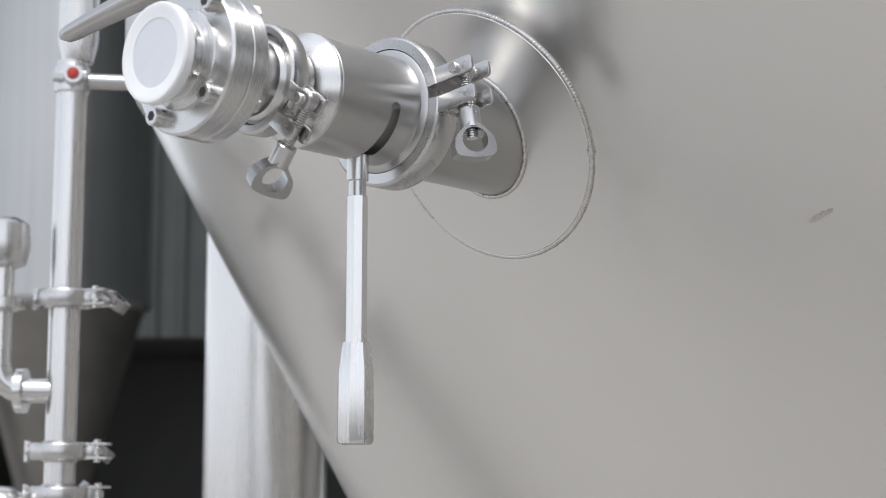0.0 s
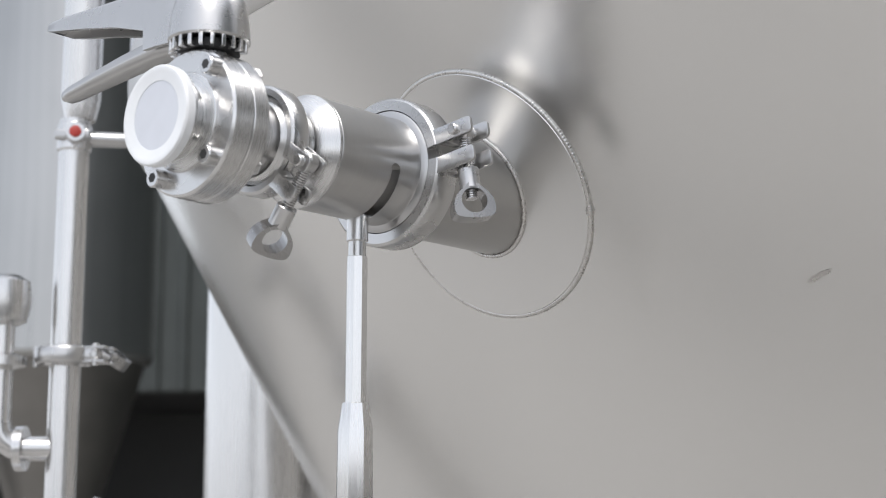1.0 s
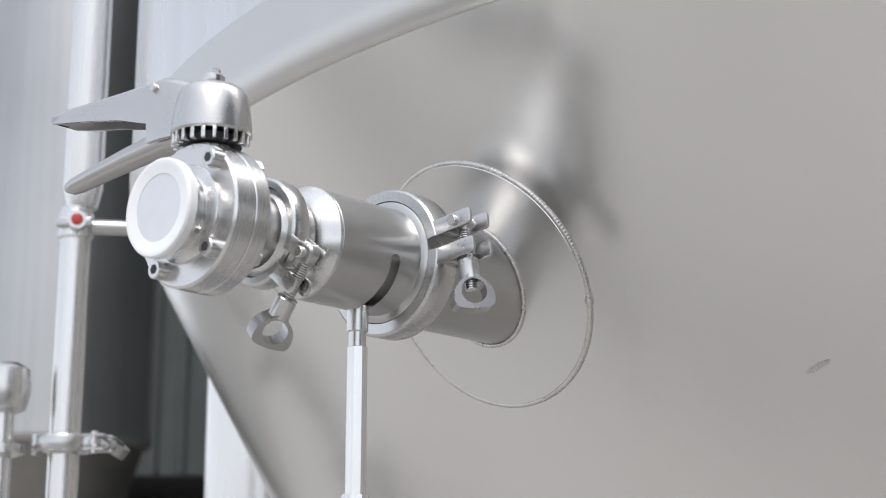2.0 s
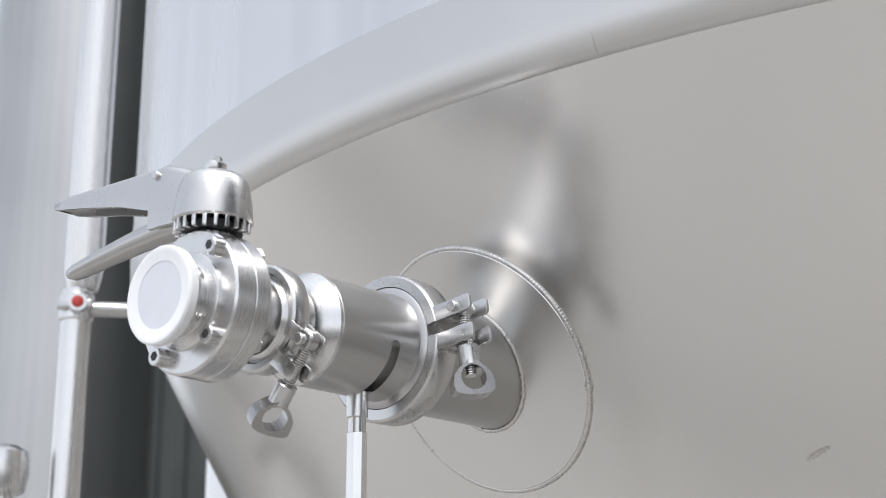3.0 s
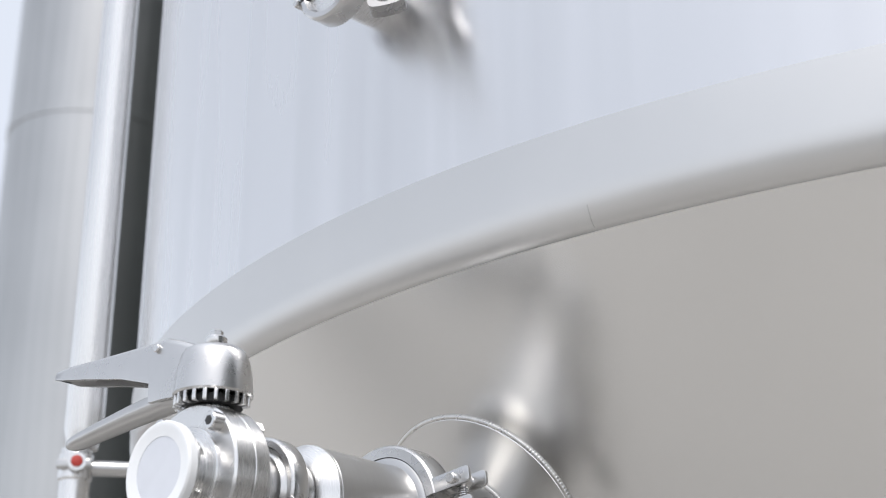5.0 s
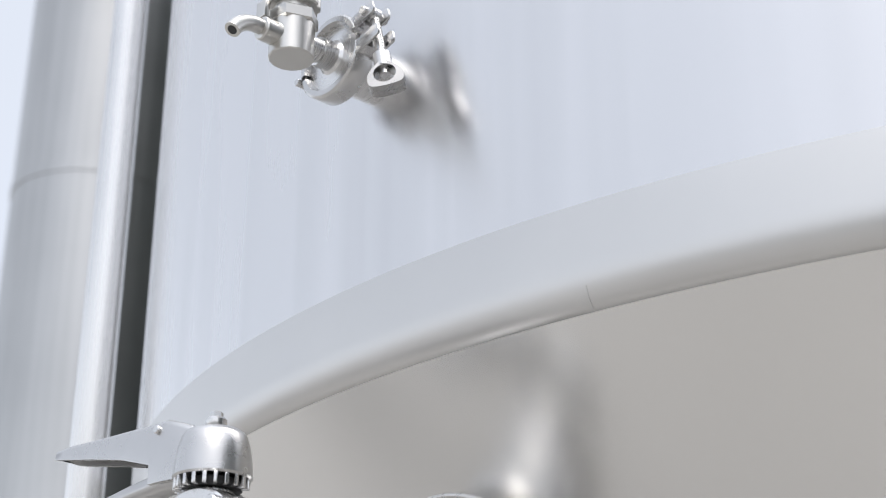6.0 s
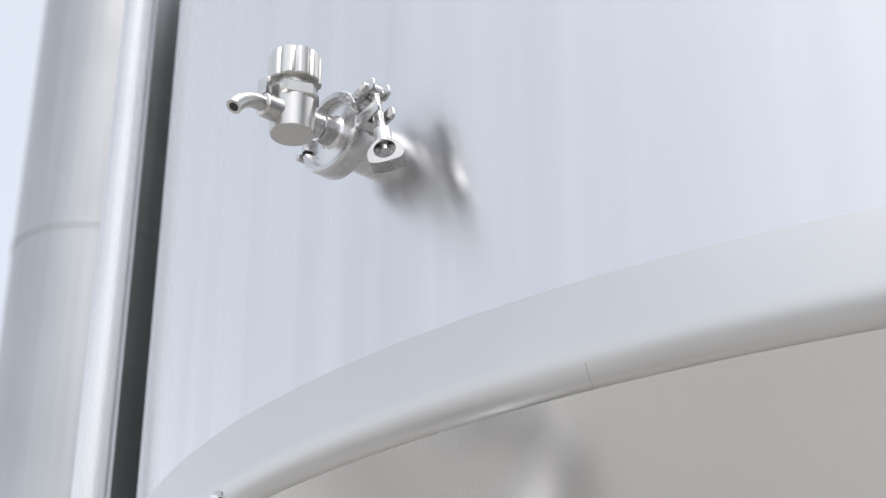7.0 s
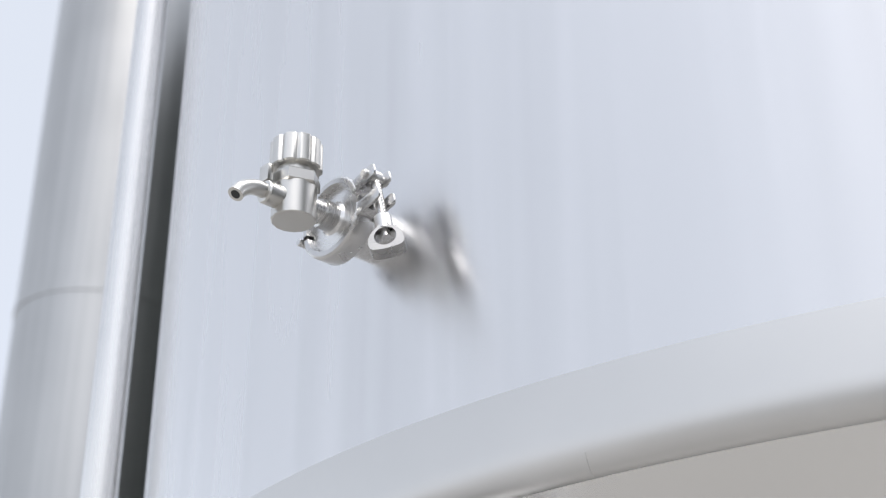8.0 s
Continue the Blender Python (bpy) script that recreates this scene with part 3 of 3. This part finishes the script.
# ---- sampling tap on the shell ----
tap_az = radians(46.42)
TX = Vector((math.sin(tap_az), math.cos(tap_az), 0))
TY = Vector((-TX.y, TX.x, 0))
TAP = basis((-0.0669, 0.8482, 2.2267), TX, TY, Vector((0, 0, 1)))
part("tap_ferrule", lathe([(0.0015, 0.016), (0.0015, 0.0250), (0.0030, 0.0254), (0.0045, 0.0250), (0.0085, 0.0200), (0.045, 0.0195), (0.045, 0.016)], 72, "x", True), TURNED, main_tank, "short ferrule stub on the shell", TM @ TAP)
tap = thing("sampling_tap", TAP, "small polished stainless sampling tap with knurled cap", "tap")
part("ferrule", lathe([(-0.0005, 0.010), (-0.0005, 0.0252), (-0.0020, 0.0254), (-0.0034, 0.0246), (-0.0042, 0.0180), (-0.0050, 0.0128), (-0.0070, 0.0108), (-0.0175, 0.0104), (-0.0180, 0.0088), (-0.0300, 0.0086), (-0.0310, 0.007)][::-1], 64), TURNED, tap)
BX = -0.0400
body_m = Matrix.Translation((BX, 0, 0))
body = part("body", lathe([(-0.0160, 0.0150), (-0.0152, 0.0158), (0.0080, 0.0158), (0.0100, 0.0158)], 14, "z", m=body_m @ Matrix.Rotation(radians(12), 4, "Z")), SATIN, tap)
part("hex_nut", lathe([(0.0092, 0.0165), (0.0104, 0.0182), (0.0180, 0.0182), (0.0192, 0.0168)], 6, "z", m=body_m @ Matrix.Rotation(radians(8), 4, "Z")), SATIN, tap)
part("collar", lathe([(0.0190, 0.0140), (0.0232, 0.0140), (0.0238, 0.0170), (0.0248, 0.0176)], 48, "z", m=body_m), SATIN, tap)
bm = bmesh.new()
rows_k = []
for z, rr in ((0.0236, 0.0175), (0.0246, 0.0188), (0.0452, 0.0186), (0.0468, 0.0172)):
    ring = []
    for i in range(120):
        f = (i % 12) / 12
        dip = 0.0017 * max(0.0, math.cos((f - 0.5) * 2.6 * math.pi)) if abs(f - 0.5) < 0.19 else 0.0
        ring.append(bm.verts.new((BX + (rr - dip) * math.cos(2 * math.pi * i / 120), (rr - dip) * math.sin(2 * math.pi * i / 120), z)))
    rows_k.append(ring)
for p, q in zip(rows_k, rows_k[1:]):
    for i in range(120):
        bm.faces.new((p[i], p[(i + 1) % 120], q[(i + 1) % 120], q[i]))
bm.faces.new(rows_k[0])
bm.faces.new(rows_k[-1][::-1])
part("knurled_cap", bm, SATIN, tap, "fluted screw cap")
spout = part("spout", lathe([(BX - 0.008, 0.0084), (BX - 0.0250, 0.0084), (BX - 0.0260, 0.0076), (BX - 0.0268, 0.005)], 40, m=Matrix.Translation((0, 0, -0.0020))), SATIN, tap)
path = [(BX - 0.022, 0, -0.0015)] + [(BX - 0.0290 - 0.0225 * math.sin(0.155 * i), 0, -0.0015 - 0.0225 * (1 - math.cos(0.155 * i))) for i in range(8)]
part("spout_tube", sweep(path, [0.0056] * 9, 28), SATIN, spout, "down-curved outlet tube")
tip = Vector(path[-1])
tdir = (tip - Vector(path[-2])).normalized()
part("spout_bore", sweep([tip - tdir * 0.001, tip + tdir * 0.0003], 0.0033, 24), DARK, spout, "outlet bore painted dark as shade")
part("lug", block((0.0050, 0.0100, 0.0130), (BX - 0.022, 0.004, 0.0150), 0.0008), SATIN, tap)
clamp(TAP, 0.0258, 0.0312, 0.0085, 166, -38, 0.004, 0.008, 0.019, "stainless hinged clamp holding the sampling tap", inset=0.0085, nut_at=0.0275)

# an old scuff on the cone
bm = bmesh.new()
ring = []
rng = random.Random(11)
base = Vector(((0.219, 0.8265, 1.7861))) - Vector((TANK_X, TANK_Y, 0))
a_s = math.atan2(base.y, base.x)
for k in range(26):
    w = 2 * math.pi * k / 26
    du, dz = (0.0080 + rng.uniform(-0.0008, 0.0008)) * math.cos(w), (0.0017 + rng.uniform(-0.0003, 0.0003)) * math.sin(w)
    z = base.z + dz + 0.35 * du
    rr = cone_r(z) + 0.0003
    ring.append(bm.verts.new((rr * math.cos(a_s + du / rr), rr * math.sin(a_s + du / rr), z)))
bm.faces.new(ring)
part("scuff_mark", bm, SCUFFED, main_tank, "faint brown scuff")

# ---- behind the tank ----
slim = thing("slim_vessel", pose(-2.04, 7.84, 0), "slim tall stainless vessel with tapered bottom, half shaded", "tank")
VR = 0.50
part("shell", lathe([(9.5, VR), (5.512, VR), (5.510, VR + 0.006), (5.45, VR + 0.006), (5.448, VR), (2.46, VR), (2.43, VR - 0.02), (2.43, VR - 0.06), (9.5, VR - 0.06)], 120, "z", True), DULL, slim)
part("cone", lathe([(2.46, VR - 0.03), (2.44, 0.46), (1.2, 0.46 - 1.24 * 0.29), (1.2, 0.06), (2.42, 0.2)], 96, "z", True), SHADE_CONE, slim, "tapered bottom cone toned dark as shade")
# legs added as support, coloured dark so they sink into the bay's shade
for a in (radians(95), radians(168), radians(215)):
    part("leg", lathe([(0, 0.05), (2.5, 0.05)], 24, "z", m=Matrix.Translation((0.43 * math.cos(a), 0.43 * math.sin(a), 0))), TEAL, slim, "added leg toned dark to merge with the bay's shade")

hall = thing("machine_hall", pose(0, 0, 0), "dark teal ribbed metal hall, bay painted dark as shade", "building", kind="structure")


def ribbed(x0, x1, z0, z1, m):
    """Trapezoid-profile metal sheet, ribs upright, 0.2 m apart."""
    bm = bmesh.new()
    pts = []
    x = x0
    while x < x1:
        pts += [(x, 0), (x + 0.12, 0), (x + 0.14, -0.03), (x + 0.18, -0.03)]
        x += 0.2
    low = [bm.verts.new(m @ Vector((px, py, z0))) for px, py in pts]
    top = [bm.verts.new(m @ Vector((px, py, z1))) for px, py in pts]
    lb = [bm.verts.new(m @ Vector((px, 0.08, z0))) for px, py in pts]
    tb = [bm.verts.new(m @ Vector((px, 0.08, z1))) for px, py in pts]
    for i in range(len(pts) - 1):
        bm.faces.new((low[i], low[i + 1], top[i + 1], top[i]))
        bm.faces.new((lb[i], lb[i + 1], tb[i + 1], tb[i]))
        bm.faces.new((low[i], low[i + 1], lb[i + 1], lb[i]))
        bm.faces.new((top[i], top[i + 1], tb[i + 1], tb[i]))
    bm.faces.new((low[0], top[0], tb[0], lb[0]))
    bm.faces.new((low[-1], top[-1], tb[-1], lb[-1]))
    return bm


part("cladding", ribbed(-2.6, 8.0, 2.5, 9.0, Matrix.Translation((0, 10.5, 0))), TEAL, hall, angle=20)
# three unseen walls added for reflections: dark to the right, pale behind
part("unseen_cladding", ribbed(3.4, 10.5, 0.0, 9.0, Matrix.Translation((0.75, 0, 0)) @ Matrix.Rotation(radians(90), 4, "Z")), TEAL, hall, angle=20)
part("unseen_yard_wall", ribbed(-7.0, 3.4, 0.0, 6.0, Matrix.Translation((4.2, 0, 0)) @ Matrix.Rotation(radians(90), 4, "Z")), TEAL, hall, angle=20)
part("unseen_rear_wall", ribbed(-4.2, 8.0, 0.0, 1.4, Matrix.Translation((0, -5.5, 0)) @ Matrix.Rotation(radians(180), 4, "Z")), BACK, hall, "unseen low pale ribbed wall added for reflections", angle=20)
# bay surfaces painted near-black as the shade of its inside
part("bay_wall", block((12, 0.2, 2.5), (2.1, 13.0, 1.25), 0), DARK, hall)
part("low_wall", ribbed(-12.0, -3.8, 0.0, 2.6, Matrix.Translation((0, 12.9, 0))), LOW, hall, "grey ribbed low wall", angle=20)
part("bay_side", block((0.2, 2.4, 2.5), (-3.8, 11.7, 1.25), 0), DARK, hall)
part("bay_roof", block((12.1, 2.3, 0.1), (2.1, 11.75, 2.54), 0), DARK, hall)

# ---- pipes beside the tank ----
PX, PY, PR = -0.3525, 1.385, 0.0145
pipes = thing("riser_pipe", pose(PX, PY, 0), "tall stainless riser pipe standing beside the tank", "pipe")
part("lower_tube", lathe([(0.25, PR), (1.655, PR)], 40, "z"), TUBE, pipes)
part("middle_tube", lathe([(1.660, PR), (1.798, PR)], 40, "z"), TUBE, pipes)
part("upper_tube", lathe([(1.803, PR), (2.03, PR)], 40, "z"), TUBE, pipes)
part("wide_tube", lathe([(2.030, PR), (2.050, 0.019), (4.9, 0.019)], 48, "z", m=Matrix.Translation((0.0048, 0, 0))), TUBE, pipes, "wider upper length of pipe")
part("foot", lathe([(0.0, 0.05), (0.01, 0.05), (0.012, 0.016), (0.26, 0.016)], 32, "z"), TUBE, pipes)
for z in (1.800, 1.657):
    part("ferrule", lathe([(z - 0.010, PR), (z - 0.004, 0.025), (z + 0.004, 0.025), (z + 0.010, PR)], 40, "z"), TURNED, pipes)
UP = basis((PX, PY, 1.800), (0, 0, 1), (1, 0, 0), (0, 1, 0))
clamp(UP, 0.0235, 0.0280, 0.0080, -12, 40, 0.004, 0.006, 0.018, "stainless clamp joining the riser pipe", nut_at=0.016)
UP2 = basis((PX, PY, 1.657), (0, 0, 1), (1, 0, 0), (0, 1, 0))
clamp(UP2, 0.0235, 0.0280, 0.0080, 8, 40, 0.004, 0.006, 0.018, "stainless clamp low on the riser pipe", nut_at=0.016)
# needle tap with a red button and its cross pipe to the tank
cross = thing("cross_valve", pose(PX, PY, 2.012), "small stainless cross valve with red button on riser", "valve")
part("saddle", lathe(disc(-0.014, 0.014, 0.0165, 0.002), 32, "z"), TUBE, cross)
part("stem", lathe([(-0.030, 0.009), (-0.012, 0.009)], 24, "x", m=Matrix.Rotation(radians(105), 4, "Z")), TURNED, cross)
part("red_button", lathe([(-0.0325, 0.0045), (-0.0320, 0.0055), (-0.0295, 0.0058), (-0.028, 0.005)], 24, "x", m=Matrix.Rotation(radians(105), 4, "Z")), RED, cross, "red button")
part("side_ear", block((0.034, 0.007, 0.010), (0.002, -0.016, 0), 0.002), BRUSHED, cross)
part("cross_pipe", lathe([(0.008, 0.0075), (0.090, 0.0075)], 24, "x", m=Matrix.Rotation(radians(10), 4, "Z")), BRUSHED, cross)
# second, shorter pipe with a gauge-like head and an elbow to the riser
side = thing("side_pipe", pose(-0.409, 1.376, 0), "short stainless side pipe with round valve head", "pipe")
part("tube", lathe([(1.735, 0.010), (1.835, 0.010)], 32, "z"), TUBE, side)
part("head", lathe([(1.828, 0.012), (1.832, 0.020), (1.850, 0.024), (1.870, 0.022), (1.876, 0.012)], 40, "z"), TURNED, side)
part("ferrule", lathe([(1.786, 0.010), (1.790, 0.022), (1.798, 0.022), (1.802, 0.010)], 40, "z"), TURNED, side)
pts = [(0, 0, 1.737)] + [(0.022 * (1 - math.cos(a)), 0.004 * (1 - math.cos(a)), 1.735 - 0.022 * math.sin(a)) for a in (0.2, 0.5, 0.8, 1.1, 1.4, 1.57)] + [(0.048, 0.008, 1.713)]
part("elbow", sweep(pts, 0.0115, 24), POLISHED, side)
part("tee_ring", lathe([(-0.004, 0.0128), (-0.004, 0.021), (0.004, 0.021), (0.004, 0.0128)], 32, "x", m=Matrix.Translation((0.020, 0.004, 1.713))), TURNED, side)
dome = thing("pump_head", pose(-0.402, 1.372, 1.60), "round stainless pump head beside the riser", "pump")
part("head", lathe([(-0.03, 0.026), (0.0, 0.027), (0.012, 0.025), (0.020, 0.019), (0.025, 0.010)], 40, "z"), POLISHED, dome)
part("stand", lathe([(-1.60, 0.03), (-1.59, 0.03), (-1.585, 0.012), (-0.02, 0.012)], 24, "z"), TUBE, dome)
UP3 = basis((PX, PY, 1.617), (0, 0, 1), (1, 0, 0), (0, 1, 0))
part("ferrule", lathe([(1.607, PR), (1.613, 0.025), (1.621, 0.025), (1.627, PR)], 40, "z"), TURNED, pipes)
clamp(UP3, 0.0235, 0.0280, 0.0080, 22, 40, 0.004, 0.006, 0.018, "stainless clamp under the riser joint", nut_at=0.016)
